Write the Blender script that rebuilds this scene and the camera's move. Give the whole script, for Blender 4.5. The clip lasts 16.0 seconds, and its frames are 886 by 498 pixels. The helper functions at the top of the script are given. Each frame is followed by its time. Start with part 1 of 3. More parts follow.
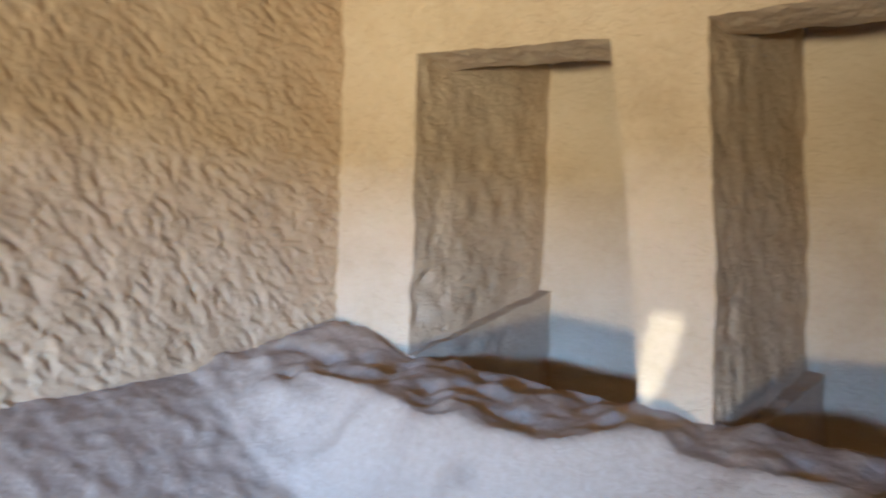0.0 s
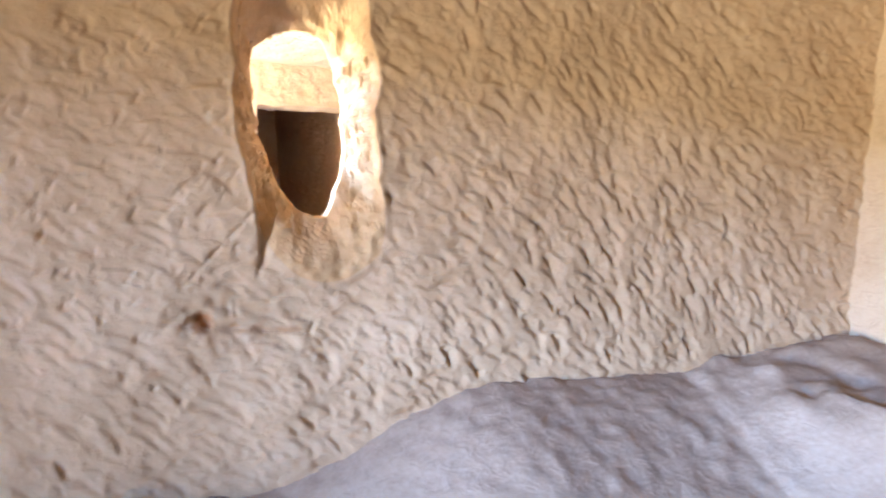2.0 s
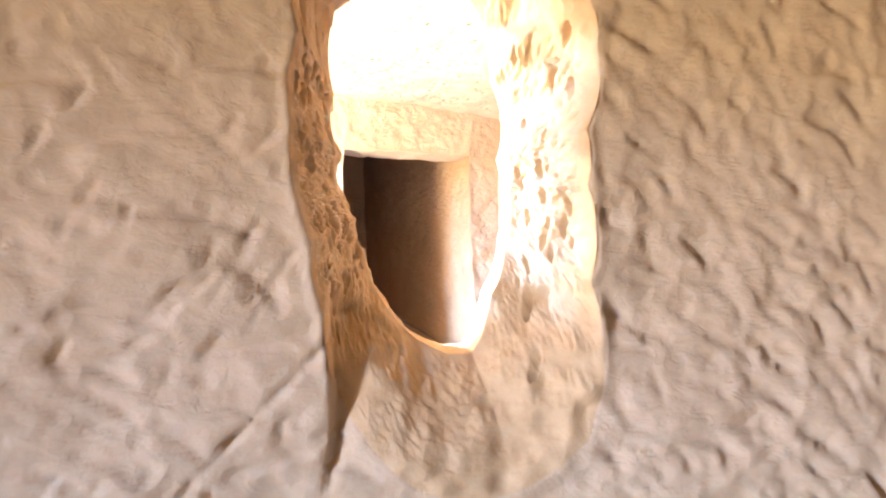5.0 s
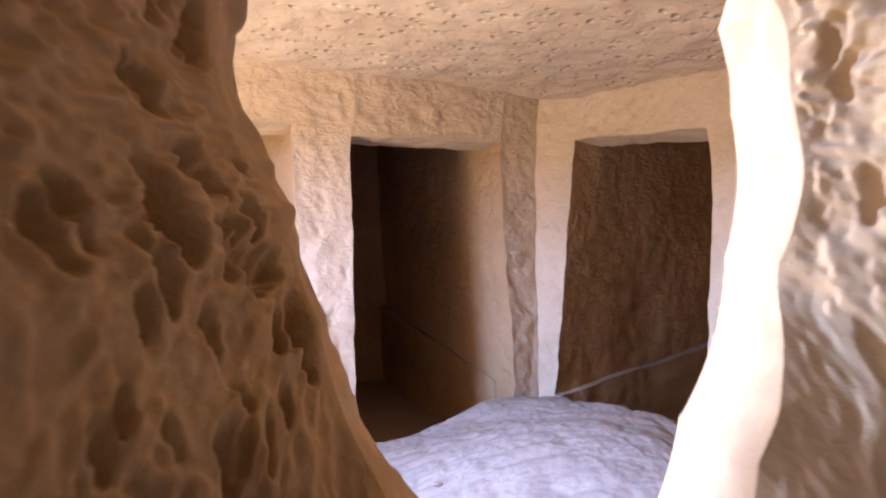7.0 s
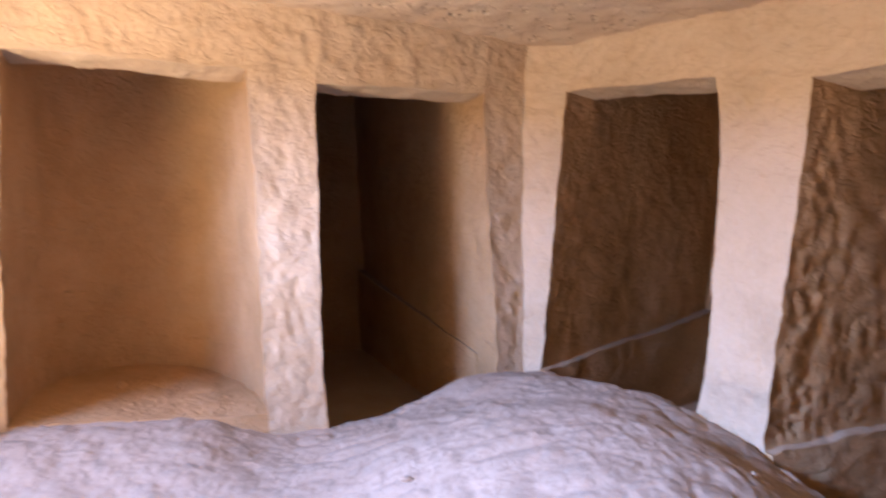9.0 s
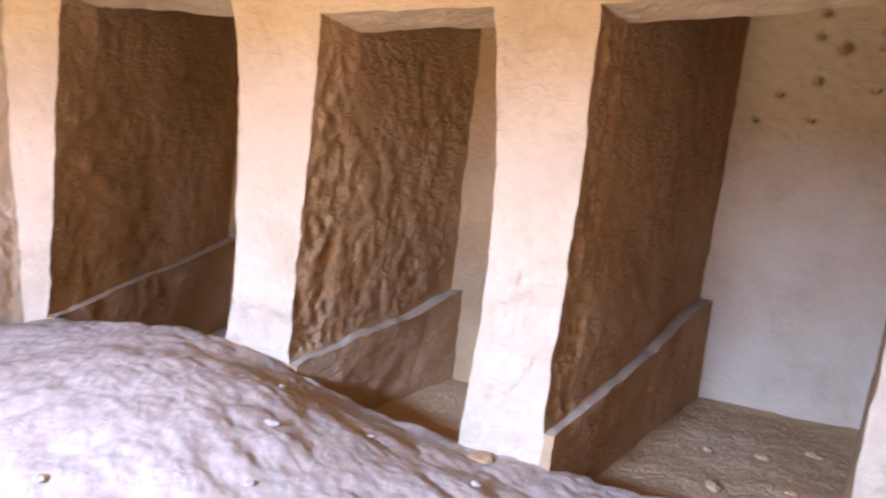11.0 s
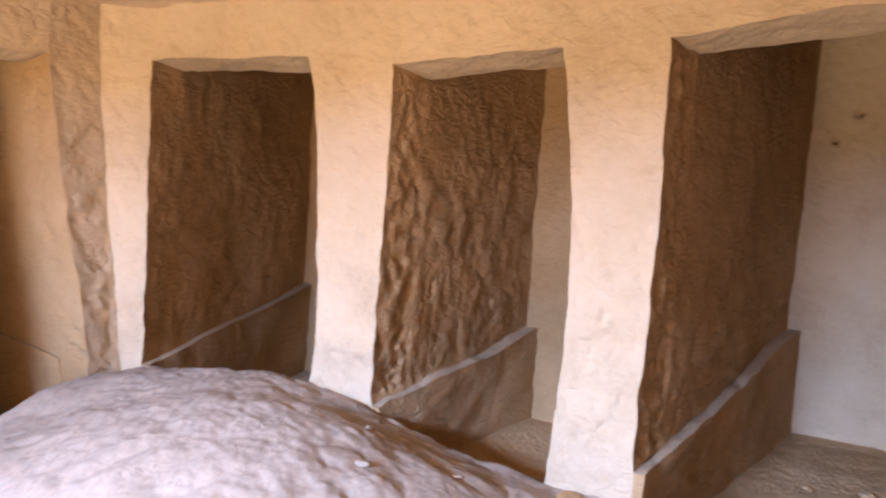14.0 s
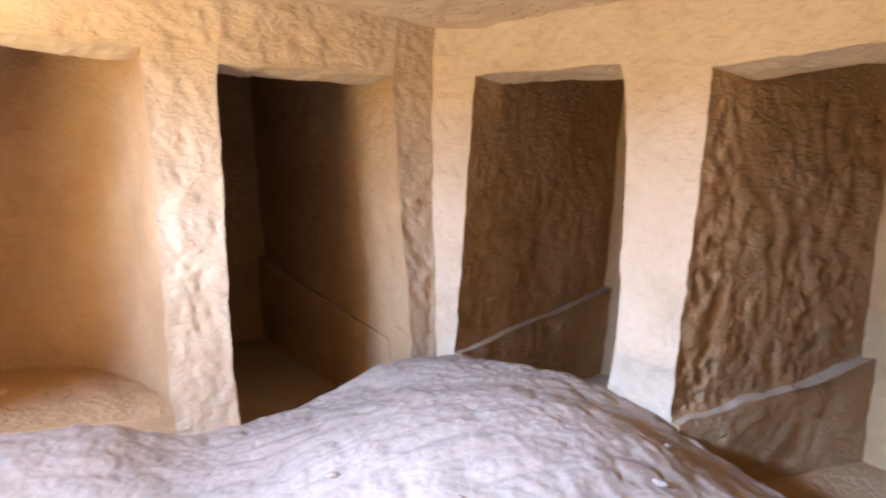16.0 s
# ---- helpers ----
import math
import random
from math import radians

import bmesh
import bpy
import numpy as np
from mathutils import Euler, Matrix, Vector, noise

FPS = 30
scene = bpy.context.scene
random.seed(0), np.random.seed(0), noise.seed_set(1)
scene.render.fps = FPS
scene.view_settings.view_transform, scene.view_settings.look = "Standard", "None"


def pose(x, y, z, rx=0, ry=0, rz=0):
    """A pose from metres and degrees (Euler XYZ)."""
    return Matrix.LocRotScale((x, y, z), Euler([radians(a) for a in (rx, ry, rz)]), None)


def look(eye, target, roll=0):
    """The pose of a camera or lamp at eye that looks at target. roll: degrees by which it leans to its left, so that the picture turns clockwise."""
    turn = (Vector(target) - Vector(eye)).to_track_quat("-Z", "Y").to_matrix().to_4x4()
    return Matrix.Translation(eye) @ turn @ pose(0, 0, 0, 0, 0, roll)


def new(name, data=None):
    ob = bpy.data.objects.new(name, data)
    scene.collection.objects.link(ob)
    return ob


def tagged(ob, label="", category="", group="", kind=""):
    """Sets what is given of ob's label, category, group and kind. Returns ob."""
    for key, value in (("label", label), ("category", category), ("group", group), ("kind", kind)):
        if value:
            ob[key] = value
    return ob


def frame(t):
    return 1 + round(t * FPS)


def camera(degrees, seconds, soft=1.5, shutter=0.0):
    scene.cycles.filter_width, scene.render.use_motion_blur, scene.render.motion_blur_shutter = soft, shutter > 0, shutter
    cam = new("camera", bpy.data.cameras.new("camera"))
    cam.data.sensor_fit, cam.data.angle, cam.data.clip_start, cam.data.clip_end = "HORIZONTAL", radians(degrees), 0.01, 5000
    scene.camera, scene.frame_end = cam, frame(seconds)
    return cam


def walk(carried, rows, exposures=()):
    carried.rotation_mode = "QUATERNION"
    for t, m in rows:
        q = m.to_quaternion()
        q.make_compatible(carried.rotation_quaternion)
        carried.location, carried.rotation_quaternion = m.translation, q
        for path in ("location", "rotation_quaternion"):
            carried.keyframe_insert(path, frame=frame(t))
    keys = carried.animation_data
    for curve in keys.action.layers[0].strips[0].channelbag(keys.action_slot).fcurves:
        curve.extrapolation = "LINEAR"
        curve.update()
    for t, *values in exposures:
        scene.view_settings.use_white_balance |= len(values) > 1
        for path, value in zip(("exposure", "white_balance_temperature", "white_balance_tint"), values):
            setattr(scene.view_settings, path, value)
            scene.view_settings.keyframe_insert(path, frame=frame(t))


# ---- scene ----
cam = camera(66.0, 16.0, soft=2.1, shutter=0.5)
EXPOSURE = [
    (0.0, -0.22, 5150, -2),
    (1.0, -0.15, 5350, -2),
    (2.0, 0.06, 5400, 6),
    (3.5, -0.02, 5600, 9),
    (4.2, 0.16, 5500, 8),
    (5.2, 0.23, 5500, 9),
    (7.3, -1.83, 5750, 21),
    (8.0, -1.78, 6050, 23),
    (9.0, -1.73, 6050, 22),
    (9.5, -1.53, 6250, 15),
    (10.2, -1.33, 6250, 16),
    (12.3, -0.87, 6150, 11),
    (13.5, -1.36, 6550, 15),
    (14.5, -1.3, 6900, 14),
    (16.0, -1.38, 6300, 7),
]
PATH = [
    (0.0, pose(0.068, -3.078, 1.402, 86.25, -1.80, -48.55)),
    (0.5, pose(0.022, -3.075, 1.355, 86.19, -1.98, -37.7)),
    (1.0, pose(-0.021, -2.879, 1.326, 86.13, -1.61, -28.75)),
    (1.5, pose(-0.161, -2.733, 1.321, 85.67, -2.46, -22.5)),
    (2.0, pose(-0.187, -2.566, 1.320, 84.83, -2.65, -16.30)),
    (2.5, pose(-0.232, -2.400, 1.322, 84.52, -2.69, -14.85)),
    (3.0, pose(-0.205, -2.165, 1.328, 84.71, -2.84, -12.90)),
    (3.5, pose(-0.165, -1.925, 1.327, 85.72, -3.00, -10.91)),
    (4.0, pose(-0.144, -1.650, 1.354, 86.37, -2.99, -9.46)),
    (4.5, pose(-0.174, -1.394, 1.377, 87.18, -3.50, -10.04)),
    (5.0, pose(-0.147, -1.132, 1.396, 88.94, -3.61, -9.47)),
    (7.3, pose(-0.052, -0.160, 1.410, 88.78, -2.10, -7.2)),
    (7.5, pose(-0.038, -0.130, 1.414, 87.86, -1.77, -6.05)),
    (7.7, pose(-0.018, -0.085, 1.424, 87.96, -1.77, -5.25)),
    (8.0, pose(0.020, -0.028, 1.432, 88.63, -2.45, -4.48)),
    (8.5, pose(0.080, 0.075, 1.432, 88.62, -3.07, -4.33)),
    (9.0, pose(0.056, 0.193, 1.414, 85.61, -2.98, -8.99)),
    (10.0, pose(0.057, 0.280, 1.388, 81.44, -4.57, -31.58)),
    (12.5, pose(0.098, 0.238, 1.392, 85.74, -2.62, -56.17)),
    (13.0, pose(0.052, 0.293, 1.379, 85.88, -2.45, -53.71)),
    (13.5, pose(0.021, 0.293, 1.376, 85.86, -2.25, -48.35)),
    (14.0, pose(-0.000, 0.288, 1.387, 85.58, -2.05, -42.79)),
    (14.5, pose(-0.016, 0.277, 1.413, 85.11, -2.03, -36.85)),
    (15.0, pose(-0.008, 0.262, 1.442, 84.61, -2.06, -30.14)),
    (15.5, pose(-0.026, 0.262, 1.459, 84.28, -2.20, -24.00)),
    (16.0, pose(-0.048, 0.269, 1.440, 84.37, -2.48, -17.96)),
]
walk(cam, PATH, EXPOSURE)


# ---------- world and light ----------
world = bpy.data.worlds.new("sky")
scene.world = world
world.use_nodes = True
wn = world.node_tree.nodes
sky = wn.new("ShaderNodeTexSky")
sky.sky_type = 'NISHITA'
sky.sun_disc = False
sky.sun_elevation = radians(10.2)
sky.sun_rotation = radians(309)
wn["Background"].inputs[1].default_value = 0.12
world.node_tree.links.new(sky.outputs[0], wn["Background"].inputs[0])

sun = new("sun", bpy.data.lights.new("sun", 'SUN'))
sun.data.energy = 5.0
sun.data.angle = radians(0.5)
sun.data.color = (1.0, 0.93, 0.82)
sun.matrix_world = look((-0.78, 0.63, 0.18), (0, 0, 0))


def door_light(name, eye, target, w, h, watts, color, spread):
    """Daylight in a doorway: cool from the sky, warm from the sunlit sand outside."""
    la = bpy.data.lights.new(name, 'AREA')
    la.shape, la.size, la.size_y, la.energy, la.color, la.spread = 'RECTANGLE', w, h, watts, color, radians(spread)
    ob = new(name, la)
    ob.matrix_world = look(eye, target)
    return ob


door_light("skylight_a", (-10.5, -6.2, 2.75), (1.5, -1.0, 0.6), 2.5, 0.8, 2350, (0.38, 0.58, 1.0), 120)
door_light("sand_bounce_a", (-9.3, -5.5, 0.02), (-8.8, -5.2, 2.2), 1.8, 1.6, 5600, (1.0, 0.80, 0.50), 175)
door_light("skylight_b", (-3.4, 1.15, 2.4), (2.7, 1.1, 0.8), 1.4, 0.5, 2100, (0.36, 0.55, 1.0), 130)
door_light("sand_bounce_b", (-2.9, 1.12, -0.05), (-2.85, 1.12, 2.0), 1.0, 1.2, 1600, (1.0, 0.81, 0.52), 175)


# ---------- materials ----------
def node(nt, kind, **kw):
    n = nt.nodes.new(kind)
    for k, v in kw.items():
        n.inputs[k.replace("_", " ")].default_value = v
    return n


def rock(name, dark, mid, pale, chisel=0.0, pits=0.0, grain=0.25, rough=0.93, angle=35, strata=0.2):
    """Carved sandstone: two scales of colour, faint bedding, tool marks and pits in relief."""
    m = bpy.data.materials.new(name)
    m.use_nodes = True
    nt = m.node_tree
    ln = nt.links.new
    b = nt.nodes["Principled BSDF"]
    b.inputs["Roughness"].default_value = rough
    b.inputs["Specular IOR Level"].default_value = 0.2
    geo = nt.nodes.new("ShaderNodeNewGeometry")
    big = node(nt, "ShaderNodeTexNoise", Scale=1.7, Detail=6.0, Roughness=0.62)
    fine = node(nt, "ShaderNodeTexNoise", Scale=38.0, Detail=5.0, Roughness=0.7)
    bed = nt.nodes.new("ShaderNodeMapping")
    bed.inputs["Scale"].default_value = (0.7, 0.7, 9.0)
    bedn = node(nt, "ShaderNodeTexNoise", Scale=1.3, Detail=5.0, Roughness=0.6)
    for n in (big, fine):
        ln(geo.outputs["Position"], n.inputs["Vector"])
    ln(geo.outputs["Position"], bed.inputs["Vector"])
    ln(bed.outputs[0], bedn.inputs["Vector"])
    ramp = nt.nodes.new("ShaderNodeValToRGB")
    e = ramp.color_ramp.elements
    e[0].position, e[0].color = 0.3, (*dark, 1)
    e[1].position, e[1].color = 0.72, (*pale, 1)
    k = e.new(0.5)
    k.color = (*mid, 1)
    mix = node(nt, "ShaderNodeMix")
    mix.inputs[0].default_value = strata * 0.5
    ln(big.outputs[0], mix.inputs[2])
    ln(bedn.outputs[0], mix.inputs[3])
    mix2 = node(nt, "ShaderNodeMix")
    mix2.inputs[0].default_value = grain
    ln(mix.outputs[0], mix2.inputs[2])
    ln(fine.outputs[0], mix2.inputs[3])
    ln(mix2.outputs[0], ramp.inputs[0])
    ln(ramp.outputs[0], b.inputs["Base Color"])
    # relief
    last = None
    bump = node(nt, "ShaderNodeBump", Strength=0.5, Distance=0.006)
    ln(fine.outputs[0], bump.inputs["Height"])
    last = bump
    if chisel:
        mp = nt.nodes.new("ShaderNodeMapping")
        mp.inputs["Rotation"].default_value = (radians(angle), radians(angle), 0)
        mp.inputs["Scale"].default_value = (15.0, 15.0, 24.0)
        ln(geo.outputs["Position"], mp.inputs["Vector"])
        tn = node(nt, "ShaderNodeTexNoise", Scale=1.0, Detail=4.0, Roughness=0.6, Distortion=1.0)
        ln(mp.outputs[0], tn.inputs["Vector"])
        b2 = node(nt, "ShaderNodeBump", Strength=1.0, Distance=chisel)
        ln(tn.outputs[0], b2.inputs["Height"])
        ln(last.outputs[0], b2.inputs["Normal"])
        last = b2
    if pits:
        vo = node(nt, "ShaderNodeTexVoronoi", Scale=13.0)
        ln(geo.outputs["Position"], vo.inputs["Vector"])
        mr = node(nt, "ShaderNodeMapRange")
        mr.inputs[1].default_value, mr.inputs[2].default_value = 0.08, 0.3
        ln(vo.outputs["Distance"], mr.inputs[0])
        b3 = node(nt, "ShaderNodeBump", Strength=1.0, Distance=pits)
        ln(mr.outputs[0], b3.inputs["Height"])
        ln(last.outputs[0], b3.inputs["Normal"])
        last = b3
    ln(last.outputs[0], b.inputs["Normal"])
    return m


M_WALL = rock("sandstone_wall", (0.41, 0.295, 0.185), (0.525, 0.395, 0.265), (0.60, 0.47, 0.34), chisel=0.012)
M_NEAR = rock("sandstone_near_wall", (0.41, 0.29, 0.175), (0.50, 0.365, 0.235), (0.57, 0.435, 0.30), chisel=0.004, pits=0.003)
# Same rock as M_WALL, browner and darker: niche shade and bounced light in colour.
M_NICHE_SHADED = rock("sandstone_niche_shade_tinted", (0.33, 0.19, 0.085), (0.43, 0.263, 0.13), (0.51, 0.34, 0.19), chisel=0.02, angle=-50)
M_POCKED = rock("sandstone_pocked", (0.42, 0.29, 0.18), (0.53, 0.39, 0.255), (0.60, 0.46, 0.32), chisel=0.012)
M_CEIL = rock("sandstone_ceiling", (0.44, 0.315, 0.2), (0.53, 0.40, 0.275), (0.6, 0.475, 0.345), chisel=0.008, pits=0.012, strata=0.1)
M_SAND = rock("dusty_sand", (0.28, 0.208, 0.157), (0.355, 0.275, 0.213), (0.43, 0.345, 0.277), chisel=0.006, grain=0.5, strata=0.0)
M_DUST = rock("pale_dust", (0.29, 0.195, 0.115), (0.365, 0.26, 0.17), (0.43, 0.325, 0.23), chisel=0.008, grain=0.5, strata=0.0)
M_STONE = rock("loose_stone", (0.40, 0.31, 0.23), (0.5, 0.41, 0.33), (0.6, 0.53, 0.46), grain=0.4, strata=0.0)
# Same rock as M_NEAR, tinted more orange for light bounced inside the hole.
M_JAMB = rock("jamb_bounce_tinted", (0.40, 0.245, 0.12), (0.51, 0.345, 0.185), (0.59, 0.43, 0.265), grain=0.35, pits=0.003)
M_GROUND = rock("desert_ground", (0.36, 0.26, 0.17), (0.42, 0.31, 0.21), (0.48, 0.37, 0.26), strata=0.0)


def stain_or_shade(m, spots, color, axis="x"):
    """Rusty blotches and painted pock shade: centre x, z and size, ragged at the edge."""
    nt = m.node_tree
    ln = nt.links.new
    b = nt.nodes["Principled BSDF"]
    old = b.inputs["Base Color"].links[0].from_socket
    geo = nt.nodes.new("ShaderNodeNewGeometry")
    ns = node(nt, "ShaderNodeTexNoise", Scale=30.0, Detail=4.0)
    ln(geo.outputs["Position"], ns.inputs["Vector"])
    for x, z, sx, sz, k in spots:
        sub = nt.nodes.new("ShaderNodeMapping")
        sub.inputs["Location"].default_value = (-x / sx, 0, -z / sz) if axis == "x" else (0, -x / sx, -z / sz)
        sub.inputs["Scale"].default_value = (1 / sx, 0, 1 / sz) if axis == "x" else (0, 1 / sx, 1 / sz)
        ln(geo.outputs["Position"], sub.inputs["Vector"])
        le = nt.nodes.new("ShaderNodeVectorMath")
        le.operation = 'LENGTH'
        ln(sub.outputs[0], le.inputs[0])
        ad = nt.nodes.new("ShaderNodeMath")
        ad.operation = 'ADD'
        ln(le.outputs["Value"], ad.inputs[0])
        ln(ns.outputs[0], ad.inputs[1])
        mr = node(nt, "ShaderNodeMapRange")
        mr.inputs[1].default_value, mr.inputs[2].default_value, mr.inputs[3].default_value, mr.inputs[4].default_value = 0.9, 1.6, k, 0.0
        ln(ad.outputs[0], mr.inputs[0])
        mx = nt.nodes.new("ShaderNodeMix")
        mx.data_type = 'RGBA'
        ln(mr.outputs[0], mx.inputs[0])
        ln(old, mx.inputs[6])
        mx.inputs[7].default_value = (*color, 1)
        old = mx.outputs[2]
    ln(old, b.inputs["Base Color"])


stain_or_shade(M_NEAR, [(-0.315, 0.79, 0.045, 0.045, 0.9), (-0.15, 0.76, 0.16, 0.02, 0.22), (-0.01, 0.757, 0.06, 0.018, 0.4)], (0.27, 0.11, 0.04))


# ---------- surfaces ----------
def lattice(i, j, k, seed):
    h = np.sin(i * 127.1 + j * 311.7 + k * 74.7 + seed * 53.3) * 43758.5453
    return (h - np.floor(h)) * 2 - 1


def vn(p, scale, seed=0):
    """Smooth noise in -1..1 at points p (n x 3)."""
    q = p * np.asarray(scale, float) + 100.0
    i = np.floor(q)
    f = q - i
    f = f * f * (3 - 2 * f)
    out = np.zeros(len(p))
    for a in (0, 1):
        for b in (0, 1):
            for c in (0, 1):
                w = (f[:, 0] if a else 1 - f[:, 0]) * (f[:, 1] if b else 1 - f[:, 1]) * (f[:, 2] if c else 1 - f[:, 2])
                out += w * lattice(i[:, 0] + a, i[:, 1] + b, i[:, 2] + c, seed)
    return out


def wobble(p, coarse=0.022, fine=0.009):
    """The unevenness that all surfaces share, so that edges stay closed."""
    d = np.zeros_like(p)
    for ax in range(3):
        d[:, ax] = coarse * vn(p, 1.6, 11 + ax) + fine * vn(p, 8.5, 21 + ax) + 0.4 * fine * vn(p, 23.0, 31 + ax)
    return d


def smooth(x, a, b):
    t = np.clip((x - a) / (b - a), 0, 1)
    return t * t * (3 - 2 * t)


def tool_marks(x0, z0, nx, nz, step, seed, scale=1.0, lean=-36, dense=620):
    """Overlapping strokes of a pick: each a shallow ramp that ends in a sharp lip."""
    rng = np.random.default_rng(seed)
    out = np.zeros((nx, nz))
    w, h = nx * step, nz * step
    for i in range(int(w * h * dense / scale ** 2)):
        cx, cz = rng.uniform(0, w), rng.uniform(0, h)
        wx, wz = x0 + cx, z0 + cz
        west = 1 / (1 + math.exp((wx - 0.0) / 0.12))
        low = math.exp(-(((wx - 0.45) / 0.5) ** 2 + ((wz - 0.62) / 0.25) ** 2))
        size = rng.uniform(0.6, 1.7) * (1 + 0.5 * west) * (1 - 0.2 * low) * scale
        turn = math.radians(lean + 16 * math.sin(wx * 2.1 + 1.3 * wz) + 14 * west - 25 * low + rng.normal(0, 16))
        length, wide = 0.07 * size, 0.03 * size
        dep = rng.uniform(0.2, 1.0) ** 1.5 * 0.0165 * size * (1 - 0.45 * west) * (1 + 0.4 * low) * (1.05 - 0.3 * min(max((wz - 0.8) / 0.9, 0), 1))
        if rng.uniform() < 0.05:
            length, wide, dep, turn = 0.04 * scale, 0.013 * scale, 0.012 * scale, turn + 0.5
        n = int(length * 0.6 / step) + 2
        ix, iz = int(cx / step), int(cz / step)
        a0, a1, b0, b1 = max(0, ix - n), min(nx, ix + n), max(0, iz - n), min(nz, iz + n)
        gx = (np.arange(a0, a1) * step - cx)[:, None]
        gz = (np.arange(b0, b1) * step - cz)[None, :]
        a = gx * math.cos(turn) + gz * math.sin(turn)
        b = -gx * math.sin(turn) + gz * math.cos(turn) + 0.35 * a * a / length
        ramp = np.clip(np.minimum((b + wide * 0.5) / (wide * 0.12), (wide * 0.5 - b) / (wide * 0.88)), 0, 1)
        out[a0:a1, b0:b1] = np.maximum(out[a0:a1, b0:b1], dep * ramp * np.clip(1.15 - (2 * a / length) ** 2, 0, 1))
    return out


class Shape:
    def __init__(self):
        self.v, self.f, self.n = [], [], 0

    def grid(self, pts, keep=None):
        nu, nv = pts.shape[:2]
        idx = np.arange(nu * nv).reshape(nu, nv) + self.n
        q = np.stack([idx[:-1, :-1], idx[1:, :-1], idx[1:, 1:], idx[:-1, 1:]], -1)
        q = q[keep] if keep is not None else q.reshape(-1, 4)
        self.v.append(pts.reshape(-1, 3))
        self.f.append(q.reshape(-1, 4))
        self.n += nu * nv

    def patch(self, a, b, c, d, step=0.03, relief=0.0, rough=1.0, bow0=(0, 0, 0), bow1=(0, 0, 0), low=0.0, pits=()):
        """Bilinear patch a-b along the bottom, d-c along the top."""
        a, b, c, d = (np.array(x, float) for x in (a, b, c, d))
        nu = max(3, int(max(np.linalg.norm(b - a), np.linalg.norm(c - d)) / step) + 1)
        nv = max(3, int(max(np.linalg.norm(d - a), np.linalg.norm(c - b)) / step) + 1)
        u, v = np.meshgrid(np.linspace(0, 1, nu), np.linspace(0, 1, nv), indexing="ij")
        u, v = u[..., None], v[..., None]
        p = (a * (1 - u) * (1 - v) + b * u * (1 - v) + c * u * v + d * (1 - u) * v).reshape(-1, 3)
        p = p + ((np.array(bow0) * (1 - u) + np.array(bow1) * u) * 4 * (low + (1 - low) * v) * (1 - low) * (1 - v)).reshape(-1, 3)
        w = wobble(p) * rough
        if relief:
            nrm = np.cross(b - a, d - a)
            nrm /= np.linalg.norm(nrm)
            edge = np.minimum(np.minimum(u, 1 - u) * nu, np.minimum(v, 1 - v) * nv).reshape(-1)
            t = (b - a) / np.linalg.norm(b - a)
            s, z = p @ t, p[:, 2]
            q = np.stack([s * 0.8 + z * 0.6, -s * 0.6 + z * 0.8, p @ nrm], 1)
            h = 0.5 * vn(q, (9, 22, 5), 41) + 0.4 * vn(q, (20, 40, 5), 43)
            if step <= 0.021:
                side = np.linalg.norm(b - a) / (nu - 1)
                cuts = tool_marks(5 + p[0, 0], p[0, 2], nu, nv, side, int(abs(p[0].sum()) * 997), 1.05, -50, 620).ravel()
                h = h - cuts / 0.0105
            w += nrm * (relief * h * np.clip(edge / 3, 0, 1))[:, None]
        for y, z, r in pits:
            x = a[0] + (b[0] - a[0]) * (y - a[1]) / (b[1] - a[1])
            nrm = np.cross(b - a, d - a)
            nrm /= np.linalg.norm(nrm)
            away = np.linalg.norm(p - np.array((x, y, z)), axis=1)
            w -= nrm * (0.06 * np.exp(-(away / r) ** 4))[:, None]
        self.grid((p + w).reshape(nu, nv, 3))

    def mesh(self, name, mat, smoothed=True):
        v, f = np.concatenate(self.v), np.concatenate(self.f)
        me = bpy.data.meshes.new(name)
        me.vertices.add(len(v))
        me.vertices.foreach_set("co", v.ravel())
        me.loops.add(len(f) * 4)
        me.loops.foreach_set("vertex_index", f.ravel().astype(np.int32))
        me.polygons.add(len(f))
        me.polygons.foreach_set("loop_start", np.arange(len(f), dtype=np.int32) * 4)
        me.polygons.foreach_set("use_smooth", np.full(len(f), smoothed))
        me.update()
        me.validate()
        me.materials.append(mat)
        return me


def structure(name, shape, mat, label, category):
    return tagged(new(name, shape.mesh(name, mat)), label, category, kind="structure")


def part(name, shape, mat, parent, label=""):
    ob = new(name, shape.mesh(name, mat))
    ob.parent = parent
    if label:
        ob["label"] = label
    return ob


def xyz(p, z):
    return (p[0], p[1], z)


# ---------- walls with niches ----------
def bow(n):
    """How far the right edge of an opening swings out at mid height."""
    d = np.array(n["rt"]) - np.array(n["lt"])
    d = d / np.linalg.norm(d) * n["bulge"]
    return (d[0], d[1], 0)


